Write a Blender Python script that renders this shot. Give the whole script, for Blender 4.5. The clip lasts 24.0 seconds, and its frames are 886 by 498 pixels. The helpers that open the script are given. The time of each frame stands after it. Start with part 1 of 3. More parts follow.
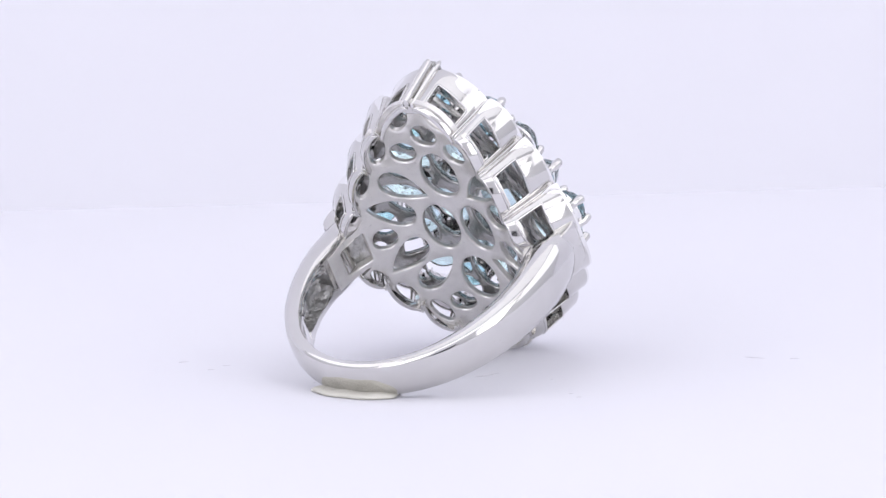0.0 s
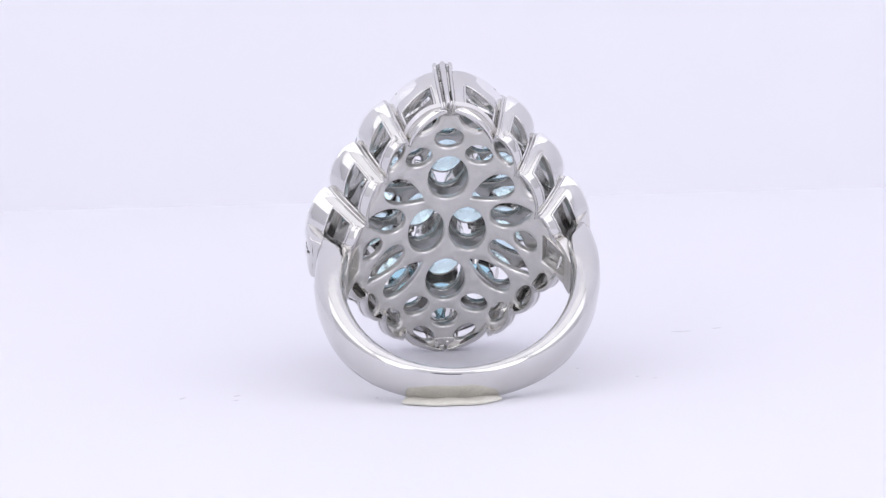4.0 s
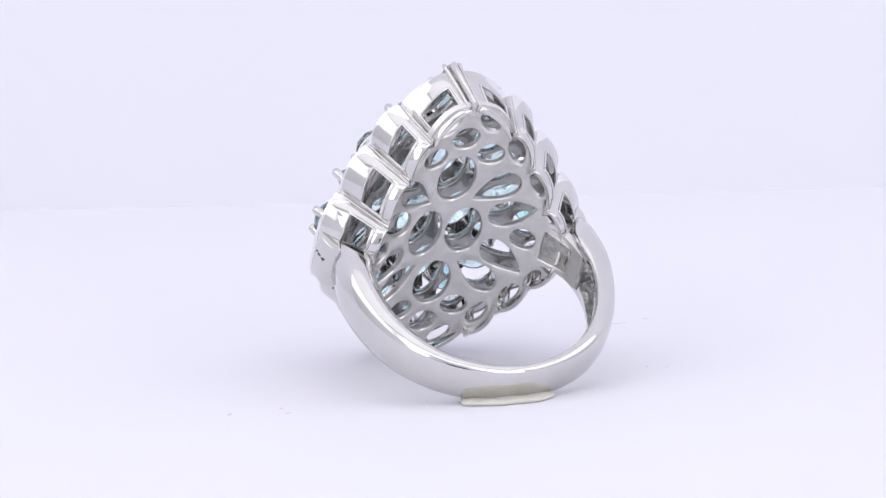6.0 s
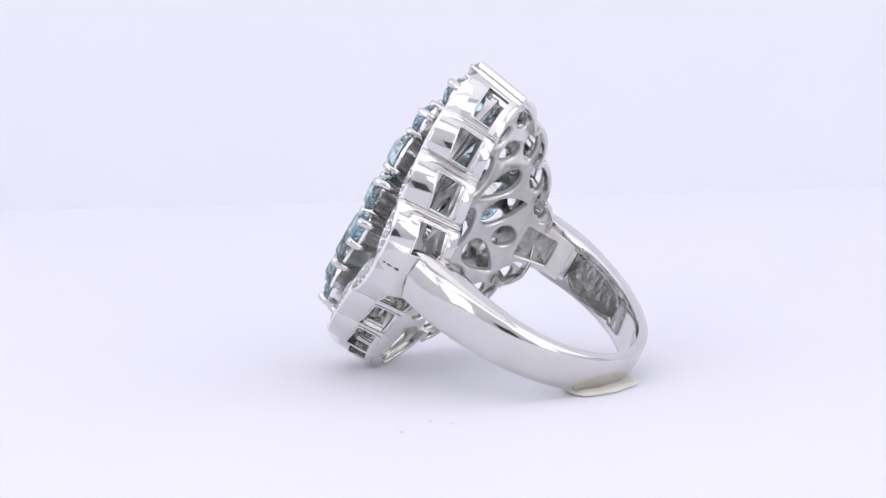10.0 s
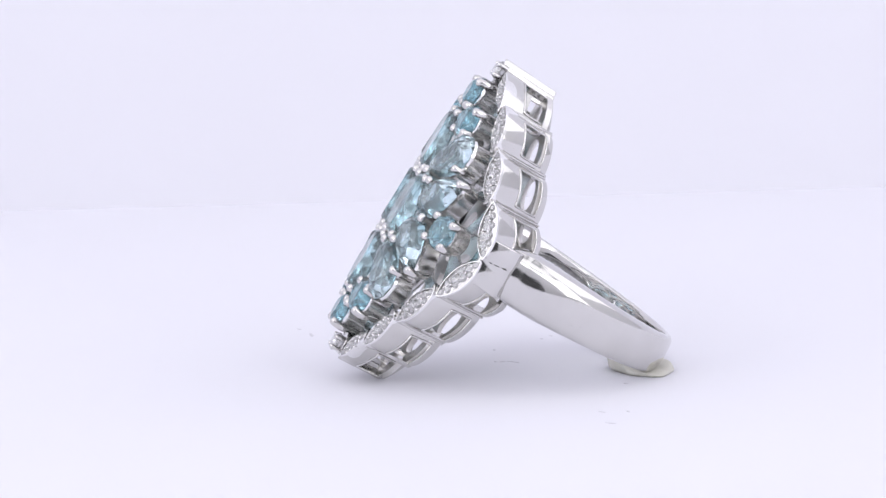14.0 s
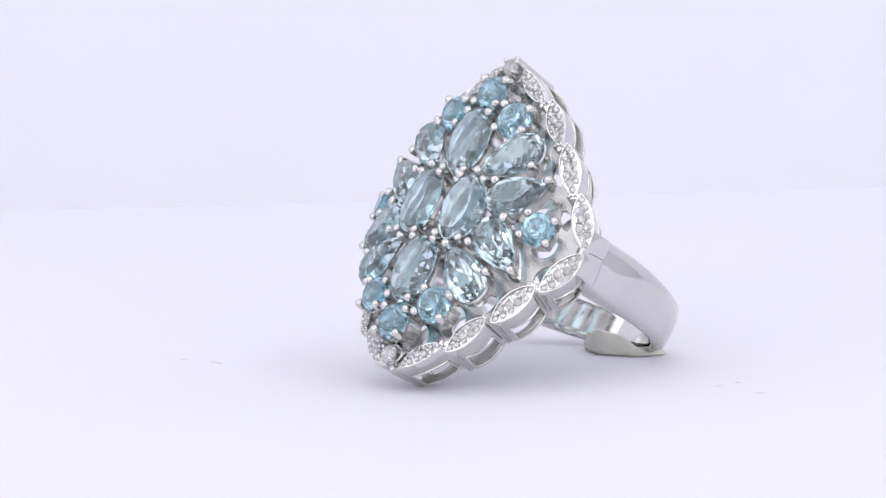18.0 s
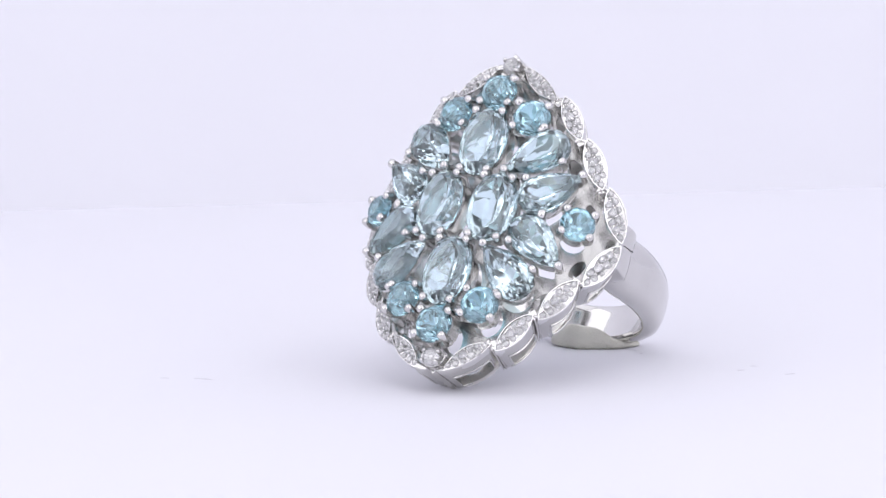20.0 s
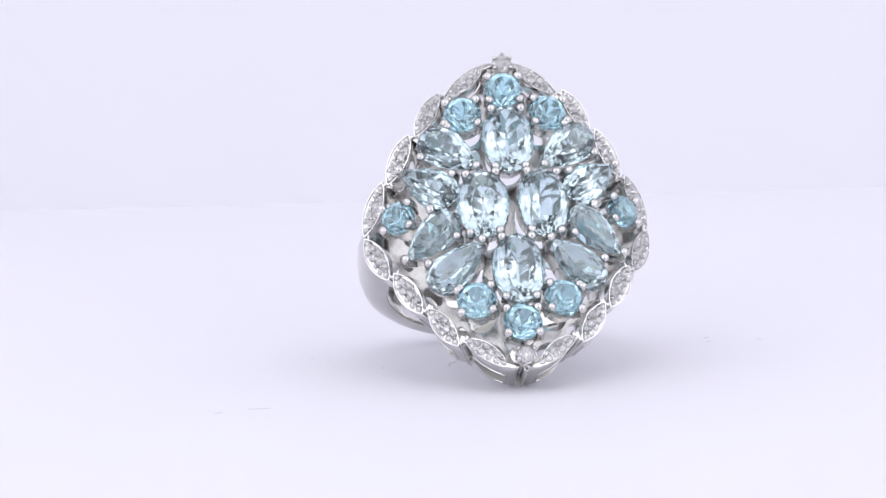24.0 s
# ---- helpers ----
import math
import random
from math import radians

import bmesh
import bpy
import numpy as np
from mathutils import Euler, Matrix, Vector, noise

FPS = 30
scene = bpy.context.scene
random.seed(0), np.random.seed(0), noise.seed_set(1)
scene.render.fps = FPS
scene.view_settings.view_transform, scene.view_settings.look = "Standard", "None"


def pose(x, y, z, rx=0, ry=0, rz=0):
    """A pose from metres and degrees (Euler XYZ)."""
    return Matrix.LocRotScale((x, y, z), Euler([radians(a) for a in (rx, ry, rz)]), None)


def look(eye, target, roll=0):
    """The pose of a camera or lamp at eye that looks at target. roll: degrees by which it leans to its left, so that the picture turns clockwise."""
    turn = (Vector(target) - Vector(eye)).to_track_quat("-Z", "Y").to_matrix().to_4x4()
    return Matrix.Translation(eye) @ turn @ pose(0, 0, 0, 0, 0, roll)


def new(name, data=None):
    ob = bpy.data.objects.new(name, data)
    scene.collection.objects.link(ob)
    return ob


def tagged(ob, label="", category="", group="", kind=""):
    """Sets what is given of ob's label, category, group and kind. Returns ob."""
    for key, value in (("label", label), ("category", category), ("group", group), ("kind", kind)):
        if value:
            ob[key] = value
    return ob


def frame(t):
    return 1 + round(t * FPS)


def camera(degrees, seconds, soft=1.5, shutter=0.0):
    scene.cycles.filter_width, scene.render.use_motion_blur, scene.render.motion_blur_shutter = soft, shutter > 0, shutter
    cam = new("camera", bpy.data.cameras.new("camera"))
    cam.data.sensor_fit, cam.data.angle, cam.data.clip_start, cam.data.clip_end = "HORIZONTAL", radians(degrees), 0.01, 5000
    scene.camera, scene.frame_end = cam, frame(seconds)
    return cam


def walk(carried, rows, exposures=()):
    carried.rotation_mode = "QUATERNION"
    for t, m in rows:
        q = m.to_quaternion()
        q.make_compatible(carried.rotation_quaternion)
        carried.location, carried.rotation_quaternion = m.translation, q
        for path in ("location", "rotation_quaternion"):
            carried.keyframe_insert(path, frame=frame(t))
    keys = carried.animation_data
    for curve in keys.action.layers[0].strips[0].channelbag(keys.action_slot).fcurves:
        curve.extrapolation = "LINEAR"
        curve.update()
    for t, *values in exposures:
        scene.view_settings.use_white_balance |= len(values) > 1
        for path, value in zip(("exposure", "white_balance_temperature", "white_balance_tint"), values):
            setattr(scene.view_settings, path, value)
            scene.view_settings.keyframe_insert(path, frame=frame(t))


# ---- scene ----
MM = 0.001
cam = camera(14.0, 24.0, soft=1.3)
EYE = pose(-0.002804, -0.293196, 0.055723, 81.146) @ pose(0, 0, 0, 0, 0, -1.57)
walk(cam, [(0, EYE), (24, EYE)], exposures=((0, 0.0), (24, 0.0)))

# ---- light: a white light tent, open towards the camera ----
world = bpy.data.worlds.new("world")
scene.world = world
world.use_nodes = True
world.node_tree.nodes["Background"].inputs[0].default_value = (0.80, 0.80, 0.90, 1)
world.node_tree.nodes["Background"].inputs[1].default_value = 0.10


def softbox(name, eye, target, width, height, watts, colour=(0.975, 0.965, 1.0)):
    data = bpy.data.lights.new(name, "AREA")
    data.shape, data.size, data.size_y = "RECTANGLE", width, height
    data.energy, data.color = watts, colour
    new(name, data).matrix_world = look(eye, target)


softbox("top_light", (0, -0.10, 0.78), (0, -0.10, 0), 1.00, 0.55, 1.09)
softbox("front_light", (0, -0.57, 0.60), (0, 0.05, 0.03), 1.00, 0.36, 1.29)
softbox("left_light", (-0.51, -0.17, 0.33), (0, -0.17, 0.20), 0.50, 0.64, 0.89)
softbox("right_light", (0.51, -0.17, 0.33), (0, -0.17, 0.20), 0.50, 0.64, 0.89)
softbox("front_left_light", (-0.36, -0.57, 0.22), (0, 0, 0.04), 0.34, 0.40, 0.785)
softbox("front_right_light", (0.36, -0.57, 0.22), (0, 0, 0.04), 0.34, 0.40, 0.785)


# ---- materials ----
def material(name):
    m = bpy.data.materials.new(name)
    m.use_nodes = True
    t = m.node_tree
    return m, t, t.nodes["Principled BSDF"]


def noise_node(t, scale, detail=3.0, rough=0.5):
    co = t.nodes.new("ShaderNodeTexCoord")
    n = t.nodes.new("ShaderNodeTexNoise")
    n.inputs["Scale"].default_value, n.inputs["Detail"].default_value, n.inputs["Roughness"].default_value = scale, detail, rough
    t.links.new(co.outputs["Object"], n.inputs["Vector"])
    return n


def span(t, source, low, high):
    r = t.nodes.new("ShaderNodeMapRange")
    r.inputs["From Min"].default_value, r.inputs["From Max"].default_value = 0.3, 0.7
    r.inputs["To Min"].default_value, r.inputs["To Max"].default_value = low, high
    t.links.new(source, r.inputs["Value"])
    return r.outputs["Result"]


def mixed(t, source, one, two):
    r = t.nodes.new("ShaderNodeValToRGB")
    r.color_ramp.elements[0].position, r.color_ramp.elements[1].position = 0.3, 0.7
    r.color_ramp.elements[0].color, r.color_ramp.elements[1].color = (*one, 1), (*two, 1)
    t.links.new(source, r.inputs["Fac"])
    return r.outputs["Color"]


def bumped(t, p, source, strength, distance):
    b = t.nodes.new("ShaderNodeBump")
    b.inputs["Strength"].default_value, b.inputs["Distance"].default_value = strength, distance
    t.links.new(source, b.inputs["Height"])
    t.links.new(b.outputs["Normal"], p.inputs["Normal"])


def metal(name, low, high, one, two, scale, bump):
    m, t, p = material(name)
    p.inputs["Metallic"].default_value = 1.0
    coarse, fine = noise_node(t, scale), noise_node(t, scale * 9, 4.0, 0.6)
    t.links.new(mixed(t, coarse.outputs["Fac"], one, two), p.inputs["Base Color"])
    t.links.new(span(t, fine.outputs["Fac"], low, high), p.inputs["Roughness"])
    bumped(t, p, coarse.outputs["Fac"], bump, 0.0003)
    return m


POLISHED = metal("polished_silver", 0.06, 0.13, (0.64, 0.63, 0.615), (0.71, 0.70, 0.685), 220, 0.05)
CAST = metal("cast_silver", 0.12, 0.22, (0.86, 0.855, 0.845), (0.92, 0.915, 0.905), 600, 0.10)
SATIN = metal("satin_silver", 0.26, 0.38, (0.78, 0.765, 0.735), (0.86, 0.845, 0.815), 900, 0.10)
# unpolished silver for the recesses; its colour is darkened to hold their shade
ROUGH_SHADED = metal("shaded_unpolished_silver", 0.26, 0.44, (0.40, 0.395, 0.385), (0.66, 0.655, 0.645), 1700, 1.0)

# silver of the web, coloured darker to stand for shade between the stones
INNER_SHADED = metal("shaded_inner_silver", 0.18, 0.30, (0.45, 0.445, 0.435), (0.55, 0.545, 0.535), 900, 0.12)
SEAM = metal("dark_seam", 0.4, 0.6, (0.10, 0.10, 0.10), (0.16, 0.16, 0.16), 900, 0.2)


def gem(name, colour, ior, clear=1.0):
    m, t, p = material(name)
    p.inputs["Base Color"].default_value = (*colour, 1)
    p.inputs["Transmission Weight"].default_value = clear
    p.inputs["IOR"].default_value = ior
    n = noise_node(t, 700, 2.0)
    t.links.new(span(t, n.outputs["Fac"], 0.0, 0.03), p.inputs["Roughness"])
    return m


TOPAZ = gem("pale_blue_topaz", (0.77, 0.95, 1.0), 1.60, 0.965)
TOPAZ_DEEP = gem("sky_blue_topaz", (0.56, 0.89, 1.0), 1.66, 0.955)
DIAMOND = gem("clear_zircon", (0.98, 0.98, 0.99), 1.95, 0.74)

PUTTY, t_, p_ = material("cream_putty")
n_, f_ = noise_node(t_, 260), noise_node(t_, 1800, 5.0, 0.65)
t_.links.new(mixed(t_, n_.outputs["Fac"], (0.62, 0.605, 0.54), (0.78, 0.765, 0.69)), p_.inputs["Base Color"])
p_.inputs["Roughness"].default_value = 0.55
bumped(t_, p_, f_.outputs["Fac"], 0.6, 0.0003)

PAPER, t_, p_ = material("white_paper")
n_, f_ = noise_node(t_, 9), noise_node(t_, 900, 4.0, 0.6)
t_.links.new(mixed(t_, n_.outputs["Fac"], (0.817, 0.815, 0.874), (0.835, 0.833, 0.892)), p_.inputs["Base Color"])
p_.inputs["Roughness"].default_value = 0.75
bumped(t_, p_, f_.outputs["Fac"], 0.04, 0.0001)

DUST, t_, p_ = material("grey_dust")
n_ = noise_node(t_, 2500, 4.0)
t_.links.new(mixed(t_, n_.outputs["Fac"], (0.66, 0.655, 0.70), (0.73, 0.725, 0.775)), p_.inputs["Base Color"])
p_.inputs["Roughness"].default_value = 0.9

TABLE, t_, p_ = material("pale_laminate")
n_ = noise_node(t_, 60, 4.0)
t_.links.new(mixed(t_, n_.outputs["Fac"], (0.16, 0.16, 0.165), (0.22, 0.22, 0.225)), p_.inputs["Base Color"])
p_.inputs["Roughness"].default_value = 0.5

CLOTH, t_, p_ = material("white_tent_cloth")
n_ = noise_node(t_, 1200, 3.0)
t_.links.new(mixed(t_, n_.outputs["Fac"], (0.72, 0.72, 0.74), (0.77, 0.77, 0.79)), p_.inputs["Base Color"])
p_.inputs["Roughness"].default_value = 0.9


# ---- mesh helpers; the ring is drawn in millimetres ----
def part(name, bm, mat, parent=None, label="", sharp=32, unit=MM):
    bmesh.ops.recalc_face_normals(bm, faces=bm.faces[:])
    for vert in bm.verts:
        vert.co *= unit
    mesh = bpy.data.meshes.new(name)
    bm.to_mesh(mesh)
    bm.free()
    mesh.materials.append(mat)
    if sharp:
        mesh.polygons.foreach_set("use_smooth", [True] * len(mesh.polygons))
        mesh.set_sharp_from_angle(angle=radians(sharp))
    ob = new(name, mesh)
    if parent:
        ob.parent = parent
    if label:
        tagged(ob, label)
    return ob


def rounded(ob, width, segments=2, angle=35):
    b = ob.modifiers.new("edge", "BEVEL")
    b.width, b.segments, b.limit_method, b.angle_limit = width * MM, segments, "ANGLE", radians(angle)
    return ob


def loops(bm, rings, close=True, cap=True):
    """Joins rings of equally many points into a skin."""
    rows = [[bm.verts.new(p) for p in ring] for ring in rings]
    n = len(rows[0])
    for a, b in zip(rows, rows[1:]):
        for i in range(n if close else n - 1):
            j = (i + 1) % n
            bm.faces.new((a[i], a[j], b[j], b[i]))
    if cap:
        bm.faces.new(rows[0][::-1])
        bm.faces.new(rows[-1])
    return rows


def tube(bm, path, radii, sides=8):
    """A round rod along a path, its ends domed by the radii."""
    path = [Vector(p) for p in path]
    rings = []
    for i, p in enumerate(path):
        d = (path[min(i + 1, len(path) - 1)] - path[max(i - 1, 0)]).normalized()
        x = d.orthogonal().normalized() if i == 0 else (x - d * x.dot(d)).normalized()
        y = d.cross(x)
        rings.append([p + (x * math.cos(k) + y * math.sin(k)) * radii[i] for k in (2 * math.pi * s / sides for s in range(sides))])
    loops(bm, rings)


def hoop(bm, path, radius, sides=8):
    """A closed rod along a loop, its corners rounded."""
    for _ in range(2):
        path = [p.lerp(q, f) for p, q in zip(path, path[1:] + path[:1]) for f in (0.2, 0.8)]
    n = len(path)
    centre = sum(path, Vector()) / n
    normal = Vector()
    for p, q in zip(path, path[1:] + path[:1]):
        normal += (p - centre).cross(q - centre)
    normal.normalize()
    rows = []
    for i, p in enumerate(path):
        d = (path[(i + 1) % n] - path[i - 1]).normalized()
        x = (normal - d * normal.dot(d)).normalized()
        y = d.cross(x)
        rows.append([bm.verts.new(p + (x * math.cos(k) + y * math.sin(k)) * radius) for k in (2 * math.pi * s / sides for s in range(sides))])
    for a, b in zip(rows, rows[1:] + rows[:1]):
        for i in range(sides):
            j = (i + 1) % sides
            bm.faces.new((a[i], a[j], b[j], b[i]))


# ---- the shape of the head: a piece of a cylinder about an axis along v ----
RC = 17.0                       # radius to which arc lengths refer
FRONT = 17.15                   # radius of the rim's front face
POLE = [(0.0, 14.0), (1.25, 13.28), (4.72, 10.62), (5.12, 11.15), (7.38, 7.58), (7.86, 7.98), (10.12, 3.92), (10.57, 4.42), (12.72, 0.05)]
LENSES = [(POLE[1], POLE[2]), (POLE[3], POLE[4]), (POLE[5], POLE[6]), (POLE[7], POLE[8])]


def on(arc, v, r, spread=0.0):
    """The place at an arc length (on the front face), a height v and a radius r."""
    a = arc / RC * (1 + spread * (RC - r) / 5.3)
    return Vector((r * math.sin(a), v, r * math.cos(a) - RC))


def rim(arc, v, r, spread=0.0):
    """The same for the rim of the head, which sits a hair off the middle."""
    low = max(0.0, (-v - 6.0) / 7.5)
    return on(arc - 0.05, v - 0.10 - 0.22 * low, r - 0.5 * low * (r - 12) / 5, spread)


def rim_pose(arc, v, r, turn=0.0):
    low = max(0.0, (-v - 6.0) / 7.5)
    return frame_at(arc - 0.05, v - 0.10 - 0.22 * low, r - 0.5 * low * (r - 12) / 5, turn)


def back(v):
    """Radius of the rear edge of the side wall."""
    return 11.85 + 0.95 * (min(abs(v), 14.0) / 14) ** 1.5


def plate(p):
    """Radius of the rear face of the pierced plate, which lies sunk in the wall."""
    return 12.92 - 0.35 * (p.x / 8.7) ** 2 - 0.12 * (p.y / 11) ** 2


def swell(a):
    """How far the scallop that starts at a stands out."""
    return 0.50 if a[0] < 2 else 0.82 if a[0] < 6 else 0.92


def lens(a, b, swell, n, side):
    """Points of one side of an eye shape from a to b; side 1: outward."""
    a, b = Vector(a), Vector(b)
    d = b - a
    out = Vector((-d.y, d.x)).normalized()
    if out.dot((a + b) / 2) < 0:
        out = -out
    return [a + d * k + out * side * swell * (1 - (2 * k - 1) ** 2) ** 0.85 for k in (i / n for i in range(n + 1))]


# ---- the setting: a folded white sweep and the cloth walls of the tent ----
def sweep():
    """Floor paper, folded up into the back wall."""
    bm = bmesh.new()
    line = [(-0.46, 0.0), (-0.2, 0.0), (-0.05, 0.0), (0.05, 0.0), (0.10, 0.0)]
    line += [(0.10, 0.1), (0.10, 0.8)]
    rings = [[(x, y, z) for y, z in line] for x in (-0.54, -0.12, 0.12, 0.54)]
    loops(bm, rings, close=False, cap=False)
    ob = part("floor", bm, PAPER, sharp=60, unit=1.0)
    tagged(ob, "white paper sweep folded up behind the ring", "floor", kind="structure")


def cloth_wall(name, corners):
    bm = bmesh.new()
    lower = [bm.verts.new(c) for c in corners]
    n = (lower[1].co - lower[0].co).cross(lower[2].co - lower[0].co).normalized() * 0.002
    upper = [bm.verts.new(v.co + n) for v in lower]
    bm.faces.new(lower)
    bm.faces.new(upper[::-1])
    for i in range(4):
        j = (i + 1) % 4
        bm.faces.new((lower[i], upper[i], upper[j], lower[j]))
    tagged(part(name, bm, CLOTH, sharp=0, unit=1.0), "white cloth wall of the light tent", "wall", kind="structure")


sweep()
cloth_wall("wall_left", [(-0.535, -0.637, 0), (-0.535, 0.099, 0), (-0.535, 0.099, 0.797), (-0.535, -0.637, 0.797)])
cloth_wall("wall_right", [(0.535, -0.637, 0), (0.535, -0.637, 0.797), (0.535, 0.099, 0.797), (0.535, 0.099, 0)])
cloth_wall("ceiling", [(-0.53, -0.64, 0.804), (0.53, -0.64, 0.804), (0.53, 0.099, 0.804), (-0.53, 0.099, 0.804)])
cloth_wall("wall_front_left", [(-0.535, -0.64, 0), (-0.535, -0.64, 0.8), (-0.10, -0.64, 0.8), (-0.10, -0.64, 0)])
cloth_wall("wall_front_right", [(0.10, -0.64, 0), (0.10, -0.64, 0.8), (0.535, -0.64, 0.8), (0.535, -0.64, 0)])
cloth_wall("wall_front_top", [(-0.10, -0.64, 0.17), (-0.10, -0.64, 0.8), (0.10, -0.64, 0.8), (0.10, -0.64, 0.17)])


def table():
    bm = bmesh.new()
    corners = [(-0.9, -1.3), (0.9, -1.3), (0.9, 0.5), (-0.9, 0.5)]
    loops(bm, [[(x, y, z) for x, y in corners] for z in (-0.03, -0.002)])
    rounded(tagged(part("table", bm, TABLE, sharp=30, unit=1.0), "grey table under the paper sweep", "table", kind="structure"), 3)


table()

# ---- the ring ----
ring = tagged(new("ring"), "polished silver cocktail ring with pale blue faceted stones", "ring")


# stations of the band from the head's corner to its foot: inner u, w; outer u, w; half width
STATIONS = [(10.4, -5.9, 10.9, -5.2, 1.5), (9.6, -7.0, 11.12, -5.9, 2.0), (9.05, -8.1, 11.38, -6.9, 2.3), (8.9, -9.05, 11.56, -8.33, 2.35), (9.1, -10.6, 11.75, -10.35, 2.35),
            (9.42, -12.46, 11.5, -12.7, 2.2), (8.66, -16.4, 10.37, -17.1, 2.0), (6.38, -20.0, 7.33, -21.1, 1.80), (3.15, -21.95, 3.56, -22.88, 1.70), (0.0, -22.5, 0.0, -23.47, 1.65)]


def station(k):
    """Smoothly between the stations, mirrored past the foot."""
    n = len(STATIONS) - 1
    side = 1 if k <= n else -1
    k = k if k <= n else 2 * n - k
    i = min(int(k), n - 1)
    f = k - i
    def row(j):
        if j > n:
            a, b, c, d, e = STATIONS[2 * n - j]
            return (-a, b, -c, d, e)
        return STATIONS[max(j, 0)]
    p0, p1, p2, p3 = (row(i + d) for d in (-1, 0, 1, 2))
    v = [0.5 * (2 * b + (c - a) * f + (2 * a - 5 * b + 4 * c - d) * f * f + (3 * b - a - 3 * c + d) * f ** 3) for a, b, c, d in zip(p0, p1, p2, p3)]
    return Vector((v[0] * side, 0, v[1])), Vector((v[2] * side, 0, v[3])), v[4]


def band():
    """The band: a D-shaped section that widens towards the shoulders and runs out at the head's corners."""
    bm = bmesh.new()
    rings = []
    last = 2 * (len(STATIONS) - 1)
    steps = last * 10
    hollow = set()
    line = np.array([[*a, *b, h] for a, b, h in (station(last * k / steps) for k in range(steps + 1))])
    for _ in range(60):                                        # ease out the joints between the stations
        line[1:-1] = 0.25 * line[:-2] + 0.5 * line[1:-1] + 0.25 * line[2:]
    for k in range(steps + 1):
        inner, outer, half = Vector(line[k][:3]), Vector(line[k][3:6]), float(line[k][6])
        level = inner.z
        deep = 0.0
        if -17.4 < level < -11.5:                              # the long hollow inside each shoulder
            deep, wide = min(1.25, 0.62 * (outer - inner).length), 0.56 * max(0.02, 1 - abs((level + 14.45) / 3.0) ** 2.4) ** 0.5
        if deep == 0.0:
            wide = 0.5
        cols = [(0.88, 0.0), (wide + 0.10, -0.012), (wide, 0.0), (0.0, 0.0), (-wide, 0.0), (-wide - 0.10, -0.012)]
        sect = [inner.lerp(outer, d) + Vector((0, half * y, 0)) for y, d in (
            (-0.88, 0.0), (-0.97, 0.06), (-1.0, 0.18), (-1.0, 0.38), (-0.955, 0.64), (-0.82, 0.84), (-0.46, 0.962), (0, 1.0),
            (0.46, 0.962), (0.82, 0.84), (0.955, 0.64), (1.0, 0.38), (1.0, 0.18), (0.97, 0.06))]
        thick = (outer - inner).length
        if deep:
            hollow.add(len(rings))
        for c, (y, d) in enumerate(cols):
            sunk = deep / thick * (0.82 + 0.18 * math.sin(5.1 * level + 2.3 * c)) if c in (2, 3, 4) else 0.0
            sect.append(inner.lerp(outer, d + sunk) + Vector((0, half * y, 0)))
        slant = -0.58 * max(-1.2, min(0.7, (0.5 * (inner.z + outer.z) + 14) / 8))      # the band stands a little askew
        lean = Vector((slant, 0.05, 0))
        rings.append([p + lean for p in sect])
    loops(bm, rings)
    ob = part("band", bm, POLISHED, ring, "smooth polished silver band, hollow inside the shoulders", sharp=45)
    # inside the hollow: rough silver with the shade mixed into its colour
    ob.data.materials.append(ROUGH_SHADED)
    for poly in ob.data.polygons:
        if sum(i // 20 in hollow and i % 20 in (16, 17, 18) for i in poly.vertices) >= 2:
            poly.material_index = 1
    return ob


band()


def shoulder(su):
    """The flat block under the head's widest corner, from under which the band runs out."""
    curve = lens(*LENSES[3], 0.92, 20, 1)[13:]
    outline = []
    for p, sv in [(p, 1) for p in curve] + [(p, -1) for p in curve[-2::-1]]:
        q = rim(p.x, p.y * sv, FRONT - 0.05)
        outline.append((q.x, q.y, q.z))
    lo = min(v for u, v, w in outline)
    hi = max(v for u, v, w in outline)
    bm = bmesh.new()
    rings = []
    for depth, grow, spread in ((-0.3, -0.10, 0.97), (0.0, -0.02, 1.0), (0.6, 0.04, 1.0), (1.4, 0.05, 1.08), (1.9, -0.02, 1.14), (2.25, -0.12, 1.15), (2.45, -0.28, 1.12)):
        ring_ = []
        for u, v, w in outline:
            ring_.append(((11.25 + (u - 11.25) * 0.8 + grow) * su, v * (1 + (spread - 1) * (0.25 if v > 0 else 1.0)) + 0.1 * depth * (v < 0), min(w, -4.3) * 0.5 - 2.25 - depth))
        for v in (lo, hi):
            ring_.append((10.1 * su, v * (1 + (spread - 1) * (0.25 if v > 0 else 1.0)) + 0.1 * depth * (v < 0), -5.2 - depth))
        rings.append(ring_)
    loops(bm, rings)
    block = rounded(part("shoulder", bm, POLISHED, ring, "flat polished corner block with a fine seam", sharp=50), 0.28, 3)
    if su > 0:
        for w0, w1 in ((-5.0, -5.2), (-5.4, -5.85), (-6.1, -6.5)):
            bm = bmesh.new()
            loops(bm, [[(x, y + 0.1 * (-4.5 - w), w) for x, y in ((11.4, 0.02), (11.69, 0.02), (11.69, 0.055), (11.4, 0.055))] for w in (w0, w1)])
            part("seam", bm, SEAM, block, "dark seam mark", sharp=30)


shoulder(1)
shoulder(-1)


